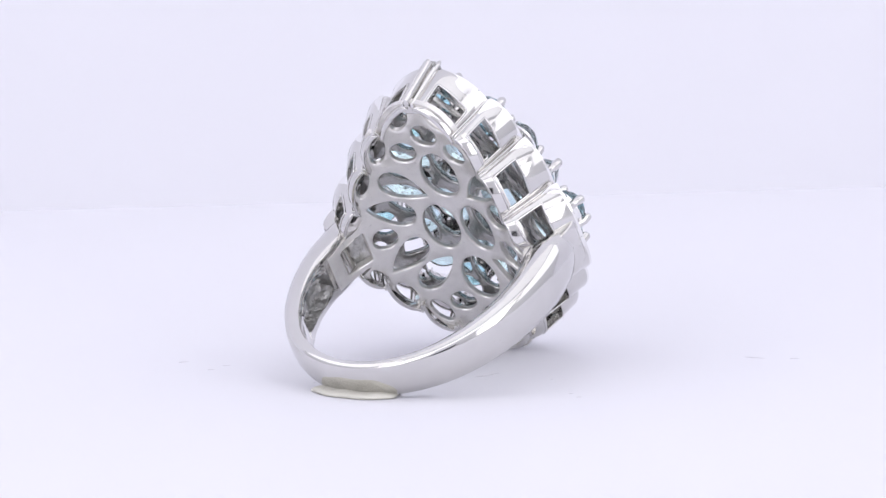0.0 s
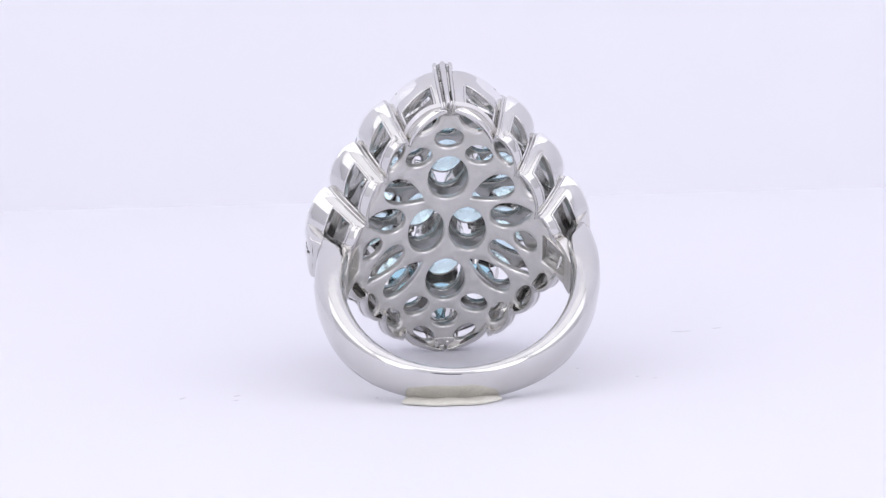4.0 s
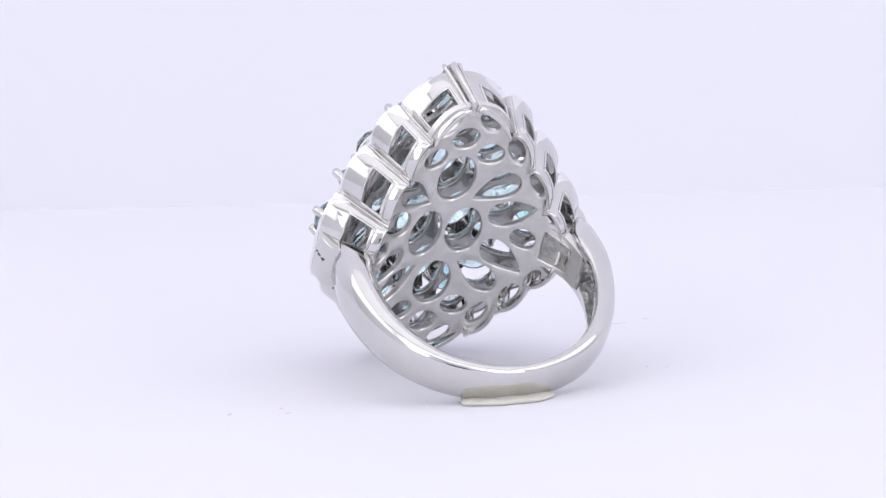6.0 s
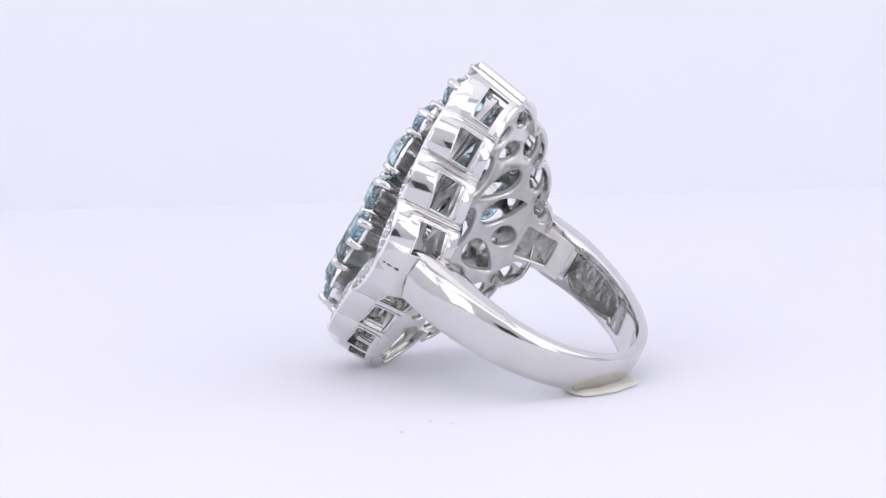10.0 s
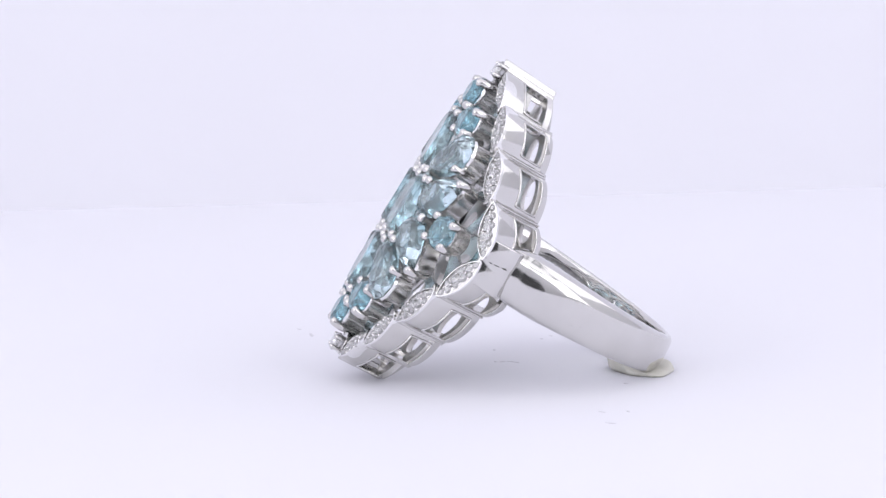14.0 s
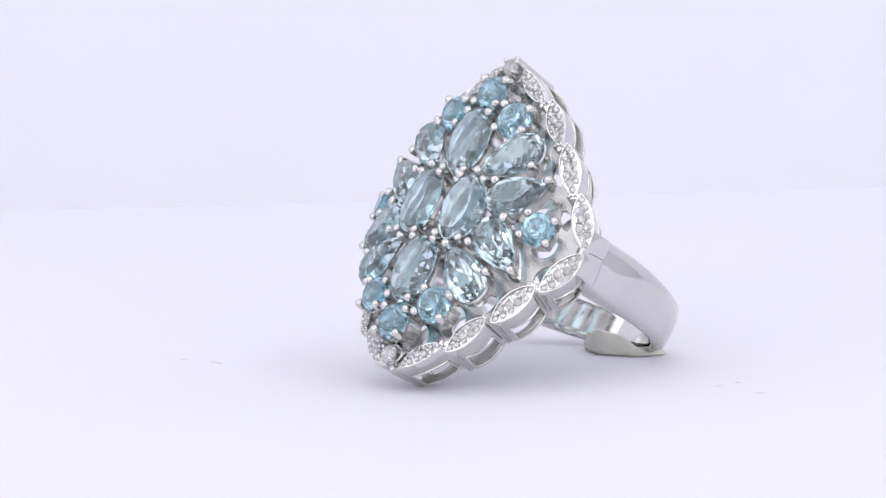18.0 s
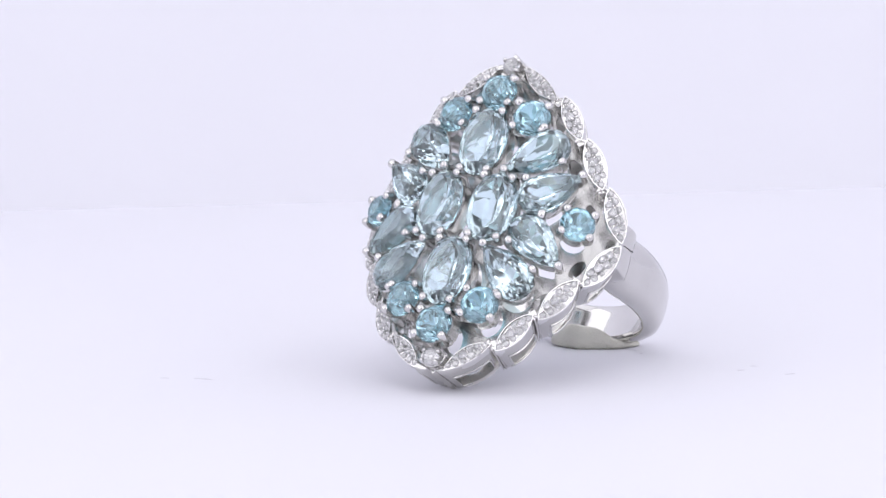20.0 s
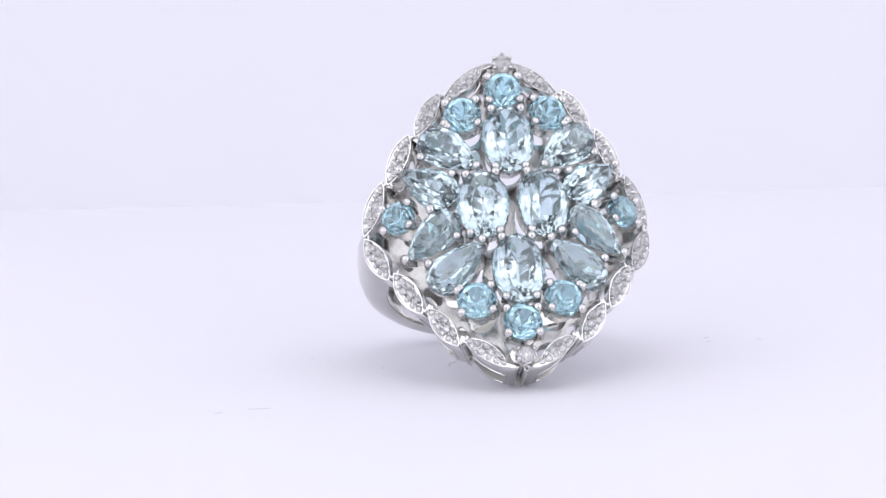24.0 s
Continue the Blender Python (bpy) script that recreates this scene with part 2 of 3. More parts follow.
def wall_panel(su, sv, a, b, n=24, skin=0.62):
    """One scallop of the side wall with its four-cornered window."""
    bm = bmesh.new()
    arcpts = lens((0.62, 13.62) if a[0] < 2 else a, b, swell(a), n, 1)
    mid = [p - (Vector((b[1] - a[1], a[0] - b[0])).normalized() * (skin if b[1] < a[1] else -skin) * -1) for p in arcpts]
    levels = (0.0, 0.07, 0.16, 0.60, 0.68, 0.96, 1.0)
    bulges = (-0.20, -0.04, 0.02, 0.02, 0.03, 0.02, -0.04)
    last = len(levels) - 1
    lo, hi = (round(n * 0.13), round(n * 0.71)) if a[0] > 10 else (round(n * 0.17), round(n * 0.83))
    out = Vector((a[1] - b[1], b[0] - a[0])).normalized()
    grid = []
    for pts, shell in ((arcpts, 1), (mid, 0)):
        rows = []
        for lv, bulge in zip(levels, bulges):
            row = []
            for i, p in enumerate(pts):
                f = lv
                k = i / n
                if 0.5 < lv < 0.7:
                    f = lv - 0.10 * (k - 0.5)
                p = p + out * shell * (bulge * (1 - (2 * k - 1) ** 6) - 0.30 * (2 * k - 1) ** 6)
                low = back(p.y) - 0.35 + (1.7 * max(0, (k - 0.4) / 0.6) ** 1.5 if a[0] > 10 else 0)
                r = low + (FRONT - 0.02 - low) * f
                q = rim(p.x * su, p.y * sv, r, 0.08)
                q.y *= 1 - 0.02 * (RC - r) / 5
                row.append(bm.verts.new(q))
            rows.append(row)
        grid.append(rows)
    gone = lambda j, i: j == 2 and lo <= i < hi
    outer, inner = grid
    for j in range(last):
        for i in range(n):
            if gone(j, i):
                continue
            for g in grid:
                bm.faces.new((g[j][i], g[j][i + 1], g[j + 1][i + 1], g[j + 1][i]))
    for i in range(n):
        bm.faces.new((outer[0][i], outer[0][i + 1], inner[0][i + 1], inner[0][i]))
        bm.faces.new((outer[last][i], outer[last][i + 1], inner[last][i + 1], inner[last][i]))
    for j in range(last):
        for i in (0, n):
            bm.faces.new((outer[j][i], outer[j + 1][i], inner[j + 1][i], inner[j][i]))
    for i in range(lo, hi):
        for j in (2, 3):
            bm.faces.new((outer[j][i], outer[j][i + 1], inner[j][i + 1], inner[j][i]))
    for i in (lo, hi):
        bm.faces.new((outer[2][i], outer[3][i], inner[3][i], inner[2][i]))
    hole = [v.co.copy() for v in outer[2][lo:hi + 1]] + [v.co.copy() for v in outer[3][lo:hi + 1][::-1]]
    bmesh.ops.remove_doubles(bm, verts=bm.verts[:], dist=0.001)
    panel = rounded(part("gallery_panel", bm, POLISHED, ring, "scalloped side panel with a four-cornered window", sharp=40), 0.20, 4)
    lip = bmesh.new()
    hoop(lip, hole, 0.10)
    part("window_lip", lip, POLISHED, panel, "raised polished lip round the window", sharp=60)


def gem_mesh(name, outline, crown, pavilion, mat, girdle=0.05, table=0.55, keel=0.05, n=16, spine=(0, 0, 0), waist=(0.24, 0.63)):
    """A faceted stone; outline(angle) gives its edge, with n corners round. It narrows towards its spine: start, and shares of x and y kept."""
    def row(scale, z, half):
        points = []
        for k in range(n):
            p = outline(2 * math.pi * (k + half) / n)
            core = Vector((spine[0] + p.x * spine[1], p.y * spine[2]))
            points.append(Vector((*(core + (p - core) * scale), z)))
        return points
    bm = bmesh.new()
    rings = [row(table, crown, 0), row(0.80, crown * 0.66, 0.5), row(1, girdle, 0), row(1, -girdle, 0),
             row(0.80, -pavilion * waist[0], 0.5), row(0.42, -pavilion * waist[1], 0), row(keel, -pavilion, 0.5)]
    rows = [[bm.verts.new(p) for p in r] for r in rings]
    table_face = bm.faces.new(rows[0])
    for k, (a, b) in enumerate(zip(rows, rows[1:])):
        for i in range(n):
            j = (i + 1) % n
            if k in (0, 3, 5):                      # the lower row is turned half a step on
                bm.faces.new((a[i], a[j], b[i]))
                bm.faces.new((a[j], b[j], b[i]))
            elif k in (1, 4):                       # the upper row is
                bm.faces.new((a[i], b[i], b[j]))
                bm.faces.new((a[i], b[j], a[j]))
            else:
                bm.faces.new((a[i], b[i], b[j], a[j]))
    culet = bm.faces.new(rows[-1][::-1])
    bmesh.ops.triangulate(bm, faces=[table_face, culet])
    bmesh.ops.recalc_face_normals(bm, faces=bm.faces[:])
    for vert in bm.verts:
        vert.co *= MM
    mesh = bpy.data.meshes.new(name)
    bm.to_mesh(mesh)
    bm.free()
    mesh.materials.append(mat)
    return mesh


def round_outline(radius):
    return lambda a: Vector((math.cos(a), math.sin(a))) * radius


def oval_outline(x, y):
    return lambda a: Vector((math.cos(a) * x, math.sin(a) * y))


def pear_outline(length, width):
    """The point lies at angle 0, on +x."""
    return lambda a: Vector((math.cos(a) * length / 2, math.sin(a) * (0.18 + 0.82 * abs(math.sin(a / 2)) ** 1.1) * width / 2 * 1.18))


def frame_at(arc, v, r, turn=0.0):
    """A pose on the head, in millimetres: z outward, x along the arc."""
    a = arc / RC
    m = Matrix(((math.cos(a), 0, math.sin(a)), (0, 1, 0), (-math.sin(a), 0, math.cos(a)))).to_4x4()
    m.translation = on(arc, v, r)
    return m @ Matrix.Rotation(turn, 4, "Z")


def in_metres(m):
    m = m.copy()
    m.translation *= MM
    return m


def setting(outline, mesh, arc, v, turn, prongs, label):
    """An open claw setting with its stone; the stones sit lower towards the pointed ends."""
    girdle_r = 18.42 - 0.0035 * v * v
    m = frame_at(arc, v, girdle_r, turn)
    bm = bmesh.new()
    steps = 28
    edge = [outline(2 * math.pi * k / steps) for k in range(steps)]
    rings = []
    for s, z in ((0.98, -0.10), (0.93, -0.16), (0.88, -0.50), (0.80, -1.9), (0.86, -1.9), (0.94, -0.50), (1.0, -0.34)):
        rings.append([m @ Vector((*(p * s), z)) for p in edge])
    loops(bm, rings + rings[:1], cap=False)
    bmesh.ops.remove_doubles(bm, verts=bm.verts[:], dist=0.0001)
    seat = part("stone_setting", bm, CAST, ring, label, sharp=40)
    stone = new("gemstone", mesh)
    stone.parent, stone.matrix_basis = seat, in_metres(m)
    for a in prongs:
        p = outline(a)
        d = p.normalized()
        low = Vector((*(p * 0.90), 0))
        path = [(*(low.xy), -1.5), (*(p * 0.97), -1.0), (*(p + d * 0.12), -0.55), (*(p + d * 0.13), 0.0), (*(p + d * 0.07), 0.24),
                (*(p + d * 0.02), 0.44), (*(p - d * 0.05), 0.57), (*(p - d * 0.10), 0.67), (*(p - d * 0.12), 0.71)]
        bm = bmesh.new()
        tube(bm, [m @ Vector(q) for q in path], (0.24, 0.27, 0.34, 0.36, 0.37, 0.385, 0.36, 0.25, 0.09), 10)
        part("prong", bm, POLISHED, seat, sharp=60)


OVAL = oval_outline(2.15, 3.08)
ROUND = round_outline(1.60)
SMALL = round_outline(1.46)
PEAR = pear_outline(5.8, 3.75)
PEAR_B = pear_outline(5.55, 3.65)
OVAL_M = gem_mesh("oval_stone", OVAL, 0.92, 1.95, TOPAZ, table=0.60, n=12, spine=(0, 0, 0.34), waist=(0.34, 0.72))
ROUND_M = gem_mesh("round_stone", ROUND, 0.80, 1.52, TOPAZ_DEEP, n=10)
SMALL_M = gem_mesh("small_round_stone", SMALL, 0.74, 1.34, TOPAZ_DEEP, n=10)
PEAR_M = gem_mesh("pear_stone", PEAR, 0.90, 1.7, TOPAZ, table=0.54, n=12, spine=(-0.1, 0.30, 0), waist=(0.36, 0.74))
PEAR_BM = gem_mesh("pear_stone", PEAR_B, 0.90, 1.65, TOPAZ, table=0.54, n=12, spine=(-0.1, 0.30, 0), waist=(0.36, 0.74))

FOUR = [radians(a) for a in (56, 124, 236, 304)]
CROSS = [radians(a) for a in (40, 140, 220, 320)]
DROP = [radians(a) for a in (2, 120, 240)]


def stones():
    for sv in (1, -1):
        setting(OVAL, OVAL_M, 0, 5.72 * sv, 0, FOUR, "pale blue oval stone in four claws")
        setting(ROUND, ROUND_M, 0, 10.3 * sv, 0, CROSS, "sky blue round stone in four claws")
        for su in (1, -1):
            setting(ROUND, ROUND_M, 3.3 * su, 8.25 * sv, 0, CROSS, "sky blue round stone in four claws")
            for outline, mesh, p, q in ((PEAR, PEAR_M, (2.5, 3.45), (6.6, 6.80)), (PEAR_B, PEAR_BM, (8.2, 3.75), (4.3, 0.80))):
                p, q = Vector(p), Vector(q)
                c, d = (p + q) / 2, p - q
                setting(outline, mesh, c.x * su, c.y * sv, math.atan2(d.y * sv, d.x * su), DROP, "pale blue pear-shaped stone in three claws")
    for su in (1, -1):
        setting(OVAL, OVAL_M, 2.24 * su, 0, 0, FOUR, "pale blue oval stone in four claws")
        setting(SMALL, SMALL_M, 8.85 * su, 0, 0, CROSS, "small sky blue round stone in four claws")


PAVE = {r: gem_mesh("small_clear_stone", round_outline(r), r * 0.50, r * 0.7, DIAMOND, n=8) for r in (0.28, 0.33, 0.38, 0.44, 0.8)}


def marquise(su, sv, a, b):
    """An eye-shaped rim with small clear stones in it."""
    n = 16
    inner = 0.84 if a[0] < 2 else swell(a)
    def eye(part_of, shrink):
        aa, bb = Vector(a), Vector(b)
        c = (aa + bb) / 2
        aa, bb = c + (aa - c) * shrink, c + (bb - c) * shrink
        return lens(aa, bb, part_of * swell(a), n, 1) + lens(aa, bb, part_of * inner, n, -1)[-2:0:-1]
    levels = ((0.8, 0.9, 15.3), (1.0, 1.0, 16.5), (1.0, 1.0, FRONT - 0.04), (0.97, 0.99, FRONT + 0.04), (0.90, 0.95, FRONT + 0.04), (0.87, 0.94, FRONT - 0.02), (0.86, 0.93, FRONT - 0.26))
    bm = bmesh.new()
    rings = [[rim(p.x * su, p.y * sv, r) for p in eye(s, k)] for s, k, r in levels]
    loops(bm, rings)
    bezel = part("marquise_bezel", bm, CAST, ring, "eye-shaped silver rim set with small clear stones", sharp=50)
    aa, bb = Vector(a), Vector(b)
    d = (bb - aa)
    side = Vector((-d.y, d.x)).normalized()
    snug, inset = (0.80, 0.16) if a[0] < 2 else (0.88, 0.0)
    for k, off, r in ((0.12, 0.0, 0.28), (0.255, 0.22, 0.33), (0.29, -0.36, 0.28), (0.41, 0.38, 0.28), (0.44, -0.16, 0.38), (0.585, 0.24, 0.38), (0.60, -0.46, 0.28), (0.72, 0.40, 0.28), (0.745, -0.18, 0.33), (0.88, 0.0, 0.28)):
        p = aa + d * k + side * (off * snug - inset)
        ob = new("clear_stone", PAVE[r])
        ob.parent, ob.matrix_basis = bezel, in_metres(rim_pose(p.x * su, p.y * sv, FRONT - 0.05, k * 7))
    for k, off in ((0.19, -0.20), (0.19, 0.20), (0.33, 0.0), (0.36, 0.60), (0.36, -0.58), (0.50, 0.58), (0.515, 0.0), (0.50, -0.60), (0.66, 0.62), (0.66, -0.05), (0.68, -0.56), (0.81, 0.22), (0.81, -0.20)):
        p = aa + d * k + side * (off * snug - inset)
        m = rim_pose(p.x * su, p.y * sv, FRONT - 0.3)
        bm = bmesh.new()
        tube(bm, [m @ Vector((0, 0, z)) for z in (0, 0.2, 0.32, 0.37)], (0.12, 0.12, 0.09, 0.03), 7)
        part("bead", bm, CAST, bezel, sharp=60)


def tip(sv):
    """The pointed end: a ridge between two grooves, and a clear stone in claws."""
    bm = bmesh.new()
    far, crest = (14.1, 17.5) if sv > 0 else (14.0, 16.5)
    for arc, half, top, reach, inward in ((0.2, 0.30, crest, far, 0.9), (0.78, 0.22, crest - 0.4, far - 0.42, 0.9), (-0.38, 0.22, crest - 0.4, far - 0.42, 0.9)):
        rings = []
        for r in (back(14) - 0.3, 13.5, 15.0, 15.8, top):
            y = reach - 0.25 * (17 - r) / 5
            shape = []
            for x, d in ((-1, -inward), (-1, -0.45), (-0.6, -0.12), (0, 0), (0.6, -0.12), (1, -0.45), (1, -inward)):
                shape.append(on(arc + half * x, (y + d) * sv, r, 0.08))
            rings.append(shape)
        loops(bm, rings)
    core = [[on(x, y * sv, r, 0.08) for x, y in ((-1.2, 12.2), (-1.1, 12.6), (-0.5, 13.1), (0.5, 13.1), (1.1, 12.6), (1.2, 12.2))] for r in (back(14) - 0.1, 16.7)]
    loops(bm, core)
    bed = [on(math.cos(k) * 1.15, (12.6 + math.sin(k) * 0.9) * sv, 16.85) for k in (math.pi * i / 8 for i in range(16))]
    low = [on(math.cos(k) * 0.95, (12.5 + math.sin(k) * 0.8) * sv, 14.6) for k in (math.pi * i / 8 for i in range(16))]
    loops(bm, [low, bed])
    end = part("pointed_end", bm, POLISHED, ring, "pointed silver end ridge", sharp=40)
    rounded(end, 0.13, 3)
    m = frame_at(0.15, 12.95 if sv > 0 else -12.8, 17.55 if sv > 0 else 17.3)
    stone = new("clear_stone", PAVE[0.8])
    stone.parent, stone.matrix_basis = end, in_metres(m)
    for a in (35, 145, 215, 325):
        d = Vector((math.cos(radians(a)), math.sin(radians(a)) * sv, 0)) * 0.78
        bm = bmesh.new()
        tube(bm, [m @ (d * s + Vector((0, 0, z))) for s, z in ((0.7, -1.6), (1.0, -0.2), (1.0, 0.2), (0.94, 0.34), (0.86, 0.42))], (0.15, 0.17, 0.2, 0.17, 0.05), 8)
        part("prong", bm, POLISHED, end, sharp=60)


from mathutils.geometry import delaunay_2d_cdt


def pierced(name, edge, holes, radius, thick, spread, mat, label, lower=0.0, place=None, cell=0.8):
    """A curved sheet on the head's cylinder, pierced by holes with softened edges."""
    place = place or (lambda p, depth: on(p.x, p.y - lower, radius(p) + depth, spread))
    inside = lambda p, poly: sum((poly[i].y > p.y) != (poly[i - 1].y > p.y) and p.x < (poly[i - 1].x - poly[i].x) * (p.y - poly[i].y) / (poly[i - 1].y - poly[i].y) + poly[i].x for i in range(len(poly))) % 2
    points, lines = [], []
    for poly in [edge] + holes:
        first = len(points)
        points += poly
        lines += [(first + i, first + (i + 1) % len(poly)) for i in range(len(poly))]
    x = -13.0
    while x < 13:
        y = -13.0
        while y < 13:
            p = Vector((x + 0.01, y + 0.013))
            if inside(p, edge) and not any(inside(p, h) for h in holes):
                points.append(p)
            y += cell
        x += cell
    verts, edges, faces, *_ = delaunay_2d_cdt(points, lines, [], 0, 0.0005)
    keep = []
    for f in faces:
        c = sum((verts[i] for i in f), Vector((0, 0))) / len(f)
        if inside(c, edge) and not any(inside(c, h) for h in holes):
            keep.append(f)
    count = {}
    for f in keep:
        for i, j in zip(f, (*f[1:], f[0])):
            count[frozenset((i, j))] = count.get(frozenset((i, j)), 0) + 1
    open_edges = [e for e, c in count.items() if c == 1]
    away = {}
    for h in holes:
        c = sum(h, Vector((0, 0))) / len(h)
        for p in h:
            away[(round(p.x, 2), round(p.y, 2))] = (p - c).normalized()
    bm = bmesh.new()
    layers = []
    for depth, push in ((0.0, 0.14), (0.05, 0.05), (0.16, 0.0), (thick, 0.0)):
        layer = {}
        for i in {i for f in keep for i in f}:
            p = verts[i] + away.get((round(verts[i].x, 2), round(verts[i].y, 2)), Vector((0, 0))) * push
            layer[i] = bm.verts.new(place(p, depth))
        layers.append(layer)
    for f in keep:
        bm.faces.new([layers[0][i] for i in f])
        bm.faces.new([layers[-1][i] for i in f][::-1])
    for e in open_edges:
        i, j = e
        for low, upper in zip(layers, layers[1:]):
            bm.faces.new((low[i], low[j], upper[j], upper[i]))
    part(name, bm, mat, ring, label, sharp=45)


def head_edge(swell, top):
    """The scalloped outline of the head, in arc length and v."""
    edge = []
    for su, sv in ((1, 1), (1, -1), (-1, -1), (-1, 1)):
        quarter = [Vector((0, top))]
        for a, b in LENSES:
            quarter += lens(a, b, swell, 8, 1)[1:]
        quarter = [Vector((p.x * su, p.y * sv)) for p in quarter]
        edge += (quarter if su * sv > 0 else quarter[::-1])[:-1]
    return edge


def piece(holes, outline, arc, v, turn, scale, n=20):
    holes.append([Vector((arc, v)) + Matrix.Rotation(turn, 2) @ (outline(2 * math.pi * k / n) * scale) for k in range(n)])


def gallery_plate():
    """The pierced plate behind the stones: one hole behind each of them."""
    holes = []
    for sv in (1, -1):
        piece(holes, oval_outline(2.05, 2.3), 0, 5.6 * sv, 0, 1.0)
        piece(holes, oval_outline(1.45, 1.05), 0, 9.85 * sv, 0, 1.0)
        for su in (1, -1):
            piece(holes, oval_outline(1.40, 1.0), 3.05 * su, 8.15 * sv, 0, 1.0)
            for p, q in (((2.35, 3.35), (6.75, 5.9)), ((9.0, 3.45), (4.45, 1.35))):
                p, q = Vector(p), Vector(q)
                c, d = (p + q) / 2, p - q
                piece(holes, pear_outline(5.0, 2.7), c.x * su, c.y * sv, math.atan2(d.y * sv, d.x * su), 1.0)
            for (a, b), c, size in zip(LENSES, ((2.15, 11.5), (5.6, 8.8), (8.4, 6.05), (10.45, 3.7)), ((1.35, 0.72), (1.45, 0.78), (1.45, 0.74), (1.3, 0.66))):
                d = Vector(b) - Vector(a)
                piece(holes, oval_outline(*size), c[0] * su, c[1] * sv, math.atan2(d.y * sv, d.x * su), 1.0, 16)
    for su in (1, -1):
        piece(holes, oval_outline(1.9, 2.35), 2.12 * su, 0, 0, 1.0)
        piece(holes, oval_outline(1.35, 1.0), 8.4 * su, 0, 0, 1.0)
    edge = [Vector((max(-10.3, min(10.3, p.x)), p.y)) if abs(p.y) < 1.95 else p for p in head_edge(0.62, 13.5)]
    pierced("gallery_plate", edge, holes, plate, 0.5, 0.08, SATIN, "satin silver back plate pierced behind each stone", 0.1)


def bridge(su):
    """The tongue that carries the back plate on into the inside of the shoulder, with a slot in it."""
    reach = (6.03, 6.68, 7.30, 7.80, 8.22, 8.56, 8.86) if su > 0 else (6.03, 6.68, 7.34, 8.06, 8.68, 9.08, 9.32)
    line = [Vector((u, 0, w)) for u, w in zip(reach, (-6.0, -6.48, -6.99, -7.62, -8.5, -9.6, -10.9))]

    def place(p, depth):
        k = min(max(p.x, 0.0), 5.999)
        i = int(k)
        q = line[i].lerp(line[i + 1], k - i)
        a, b = line[max(i - (k - i < 0.5), 0)], line[min(i + 1 + (k - i >= 0.5), 6)]
        d = (b - a).normalized()
        q = q + Vector((-d.z, 0, d.x)) * depth
        return Vector((q.x * su, p.y - 0.02, q.z))
    half = lambda x: 1.95 + 0.80 * max(0, 1 - (x - 1.75) / 1.6) ** 2 - 0.12 * max(0, x - 4.0)
    xs = [1.75 + k * 0.17 for k in range(26)]
    edge = [Vector((x, half(x))) for x in xs] + [Vector((x, -half(x))) for x in xs[::-1]]
    slot = [Vector((x, y)) for x, y in ((2.30, 1.35), (2.45, 1.45), (4.75, 1.18), (4.9, 1.05), (4.9, 0.4), (4.9, -0.4), (4.9, -1.05), (4.75, -1.18), (2.45, -1.45), (2.30, -1.35), (2.30, 0.0))]
    pierced("bridge", edge, [slot], None, 0.75, 0.0, SATIN, "satin silver tongue with a trapezoid slot", 0.0, place, 0.45)
    floor = [Vector((x, 1.7)) for x in xs[2:22]] + [Vector((x, -1.7)) for x in xs[21:1:-1]]
    pierced("slot_floor", floor, [], None, 0.2, 0.0, ROUGH_SHADED, "rough silver floor of the slot, its shade put into the colour", 0.0, lambda p, depth: place(p, depth + 0.72), 0.45)


def gallery_web():
    """The sheet that ties the stone settings together, just under the stones; its colour carries the shade of the gaps.
    """
    holes = []
    for sv in (1, -1):
        piece(holes, OVAL, 0, 5.72 * sv, 0, 0.84)
        piece(holes, ROUND, 0, 10.3 * sv, 0, 0.84)
        for su in (1, -1):
            piece(holes, ROUND, 3.3 * su, 8.25 * sv, 0, 0.84)
            piece(holes, oval_outline(0.55, 1.0), 2.75 * su, 5.75 * sv, 0, 1.0, 14)
            piece(holes, oval_outline(1.15, 0.58), 7.55 * su, 5.85 * sv, -0.80 * su * sv, 1.0, 14)
            piece(holes, oval_outline(0.85, 0.42), 4.95 * su, 9.5 * sv, -0.95 * su * sv, 1.0, 14)
            piece(holes, oval_outline(0.90, 0.45), 2.2 * su, 11.2 * sv, -0.60 * su * sv, 1.0, 14)
            piece(holes, oval_outline(0.95, 0.50), 9.85 * su, 2.4 * sv, -1.0 * su * sv, 1.0, 14)
            for outline, p, q in ((PEAR, (2.5, 3.45), (6.6, 6.80)), (PEAR_B, (8.2, 3.75), (4.3, 0.80))):
                p, q = Vector(p), Vector(q)
                c, d = (p + q) / 2, p - q
                piece(holes, outline, c.x * su, c.y * sv, math.atan2(d.y * sv, d.x * su), 0.84)
    for su in (1, -1):
        piece(holes, OVAL, 2.24 * su, 0, 0, 0.84)
        piece(holes, SMALL, 8.85 * su, 0, 0, 0.84)
    pierced("gallery_web", head_edge(-0.45, 12.6), holes, lambda p: 14.9 - 0.004 * p.y ** 2, 0.5, 0.0, INNER_SHADED, "cast silver web between the stone settings, coloured darker as shade", 0.2)


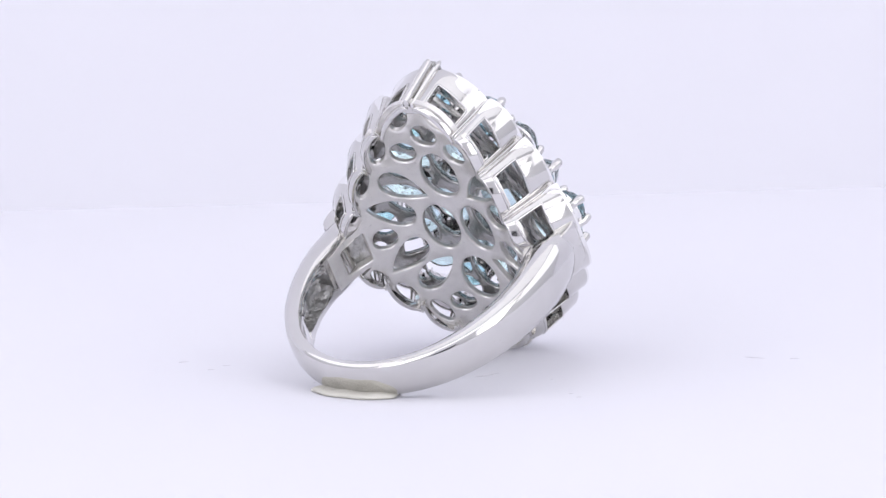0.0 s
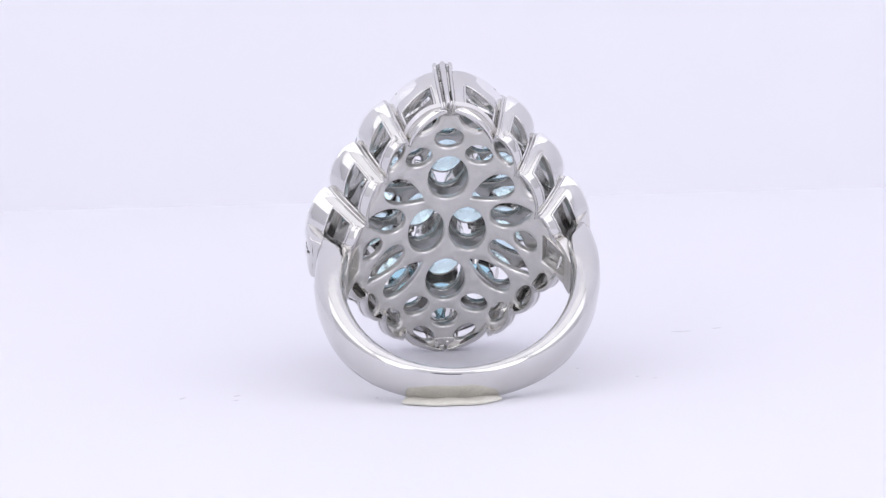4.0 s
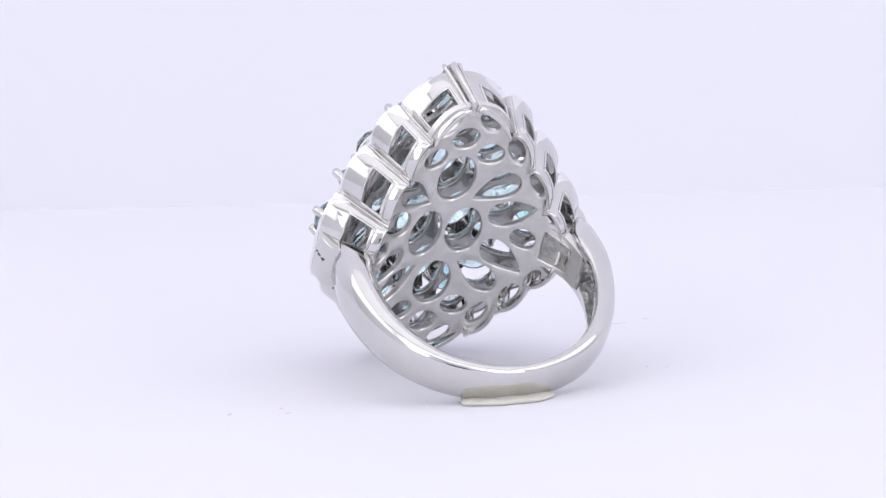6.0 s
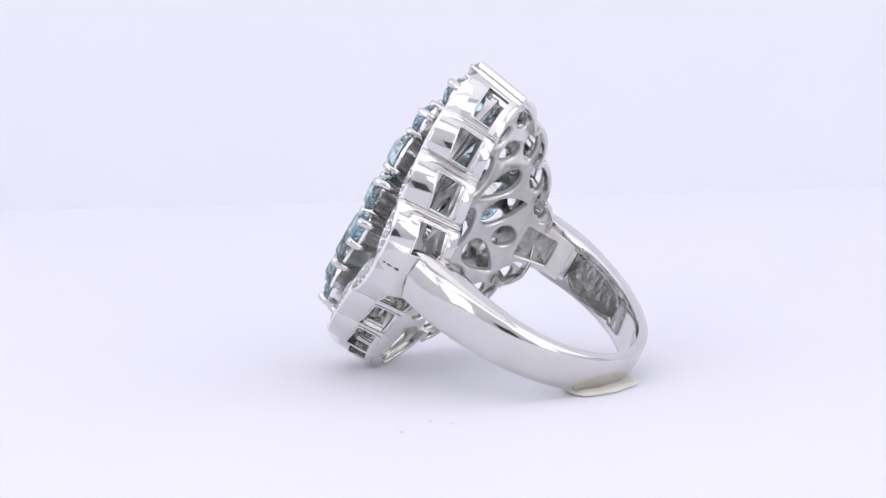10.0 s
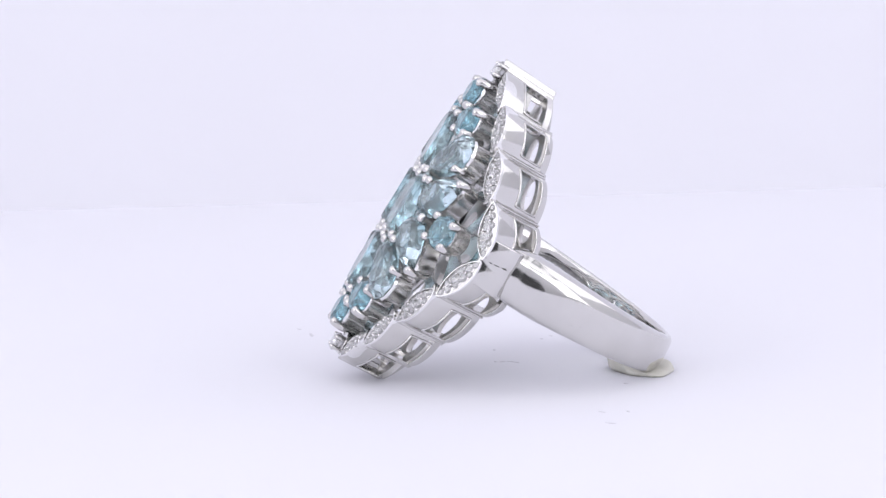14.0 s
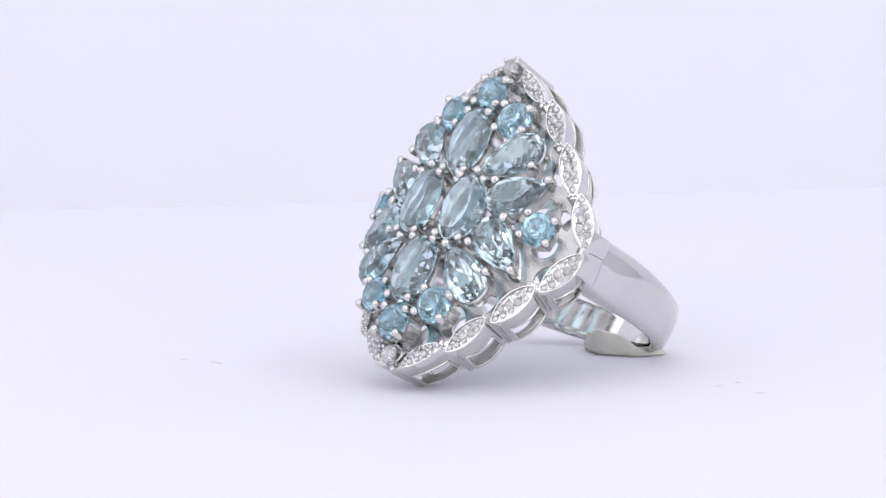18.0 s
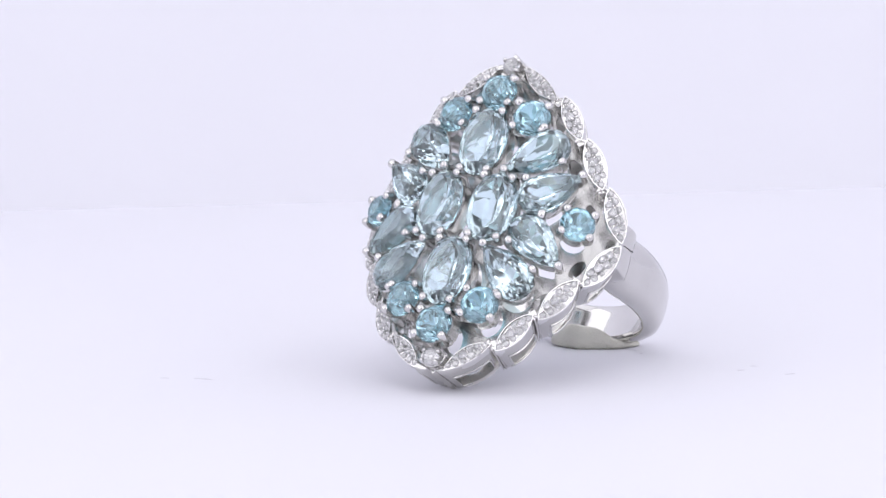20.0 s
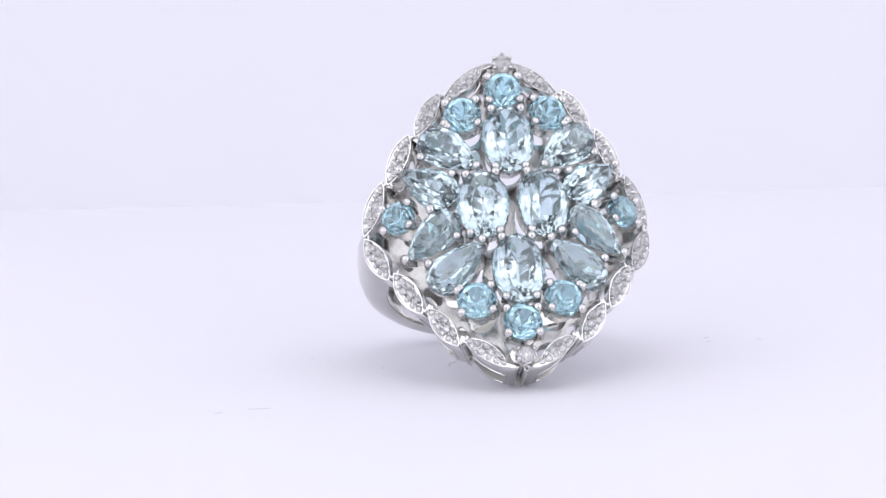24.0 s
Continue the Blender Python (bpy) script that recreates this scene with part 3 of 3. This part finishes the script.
def post(su, sv, p, q):
    """The upright between two panels."""
    bm = bmesh.new()
    c = (Vector(p) + Vector(q)) / 2
    d = Vector((c.x, c.y)).normalized()
    side = Vector((-d.y, d.x))
    rings = []
    for f in (0.0, 0.3, 0.7, 0.97):
        r = back(c.y) - 0.30 + (FRONT - back(c.y) + 0.20) * f
        rings.append([rim((c + side * x + d * y).x * su, (c + side * x + d * y).y * sv, r, 0.08) for x, y in ((-0.28, -0.7), (-0.27, -0.08), (-0.20, 0.12), (-0.09, 0.12), (0.0, -0.04), (0.09, 0.12), (0.20, 0.12), (0.27, -0.08), (0.28, -0.7))])
    loops(bm, rings)
    rounded(part("post", bm, POLISHED, ring, sharp=50), 0.05)


gallery_plate()
gallery_web()
bridge(1)
bridge(-1)
for su_ in (1, -1):
    for sv_ in (1, -1):
        for a_, b_ in LENSES:
            wall_panel(su_, sv_, a_, b_)
            marquise(su_, sv_, a_, b_)
        for k_ in (2, 4, 6):
            post(su_, sv_, POLE[k_], POLE[k_ + 1])
tip(1)
tip(-1)
stones()


# ---- the pad of putty under the band ----
def putty():
    bm = bmesh.new()
    rings = []
    n = 40
    for s, z in ((0.86, 0.0), (0.97, 0.12), (1.0, 0.35), (0.98, 0.62), (0.92, 0.84), (0.78, 0.96), (0.5, 1.0), (0.2, 1.0)):
        ring_ = []
        for k in range(n):
            a = 2 * math.pi * k / n
            w = 1 + 0.05 * math.sin(3 * a + 1) + 0.03 * math.sin(7 * a)
            x, y = 3.9 * s * w * math.cos(a), (2.2 if math.sin(a) > 0 else 3.1) * s * w * math.sin(a)
            high = 0.45 + 1.95 / (1 + math.exp((y + 1.6) * 2.4)) * (1 - (x / 4.6) ** 2)
            high *= 1 + 0.07 * math.sin(2.3 * x + 1.1 * y) + 0.05 * math.sin(3.7 * y - 1.9 * x)
            ring_.append((x, y, z * high))
        rings.append(ring_)
    loops(bm, rings)
    return tagged(part("putty_pad", bm, PUTTY, sharp=60), "cream white putty pad pressed under the ring's band", "putty")


PAD = putty()


# ---- faint scuffs and dust on the paper, which turns with the ring ----
def specks():
    bm = bmesh.new()
    for x, y, length, width, turn in ((22.6, 1.4, 1.3, 0.35, -0.5), (23.3, 1.0, 0.7, 0.22, -0.4), (26.0, 0.4, 0.8, 0.25, -0.2), (7.0, -11.9, 0.4, 0.2, 0.2), (7.6, -13.4, 0.45, 0.25, 0.1), (5.7, -5.8, 0.3, 0.2, 0.6),
                                      (0.2, -3.6, 1.3, 0.13, 0.25), (0.9, -3.0, 0.6, 0.13, 1.2), (1.3, -2.6, 0.4, 0.12, 0.3), (-25.0, 6.4, 0.9, 0.3, 0.4), (-21.2, 4.2, 0.7, 0.25, 0.2), (-13.6, -4.4, 0.4, 0.2, 0.9), (-22.4, 2.6, 0.6, 0.2, -0.3)):
        rings = []
        for s, z in ((1.0, 0.0), (0.9, 0.02), (0.5, 0.035)):
            row = []
            for k in range(10):
                a = 2 * math.pi * k / 10
                wob = s * (1 + 0.25 * math.sin(3 * a + length * 9))
                p = Matrix.Rotation(turn, 2) @ Vector((math.cos(a) * length / 2 * wob, math.sin(a) * width / 2 * wob))
                row.append((x + p.x, y + p.y, 0.004 + z))
            rings.append(row)
        loops(bm, rings)
    return tagged(part("dust_specks", bm, DUST, sharp=0), "faint grey scuffs and dust on the white paper", "dust", kind="stuff")


SPECKS = specks()


# ---- the turning ----
def motions():
    start = Matrix(((0.09429, 0.54353, -0.83408, -0.004513), (-0.99553, 0.04259, -0.08484, -0.0028145), (-0.01059, 0.83827, 0.54518, 0.013811), (0, 0, 0, 1)))
    pad = Matrix.Translation((0.0137, -0.0023, 0)) @ Matrix.Rotation(radians(-84.6), 4, "Z")
    rows = [(k * 0.5, Matrix.Rotation(radians(9.02 * (k * 0.5 - 14)), 4, "Z")) for k in range(49)]
    walk(ring, [(t, m @ start) for t, m in rows])
    walk(PAD, [(t, m @ pad) for t, m in rows])
    walk(SPECKS, [(t, m @ Matrix.Rotation(radians(9.02 * 14), 4, "Z")) for t, m in rows])


motions()
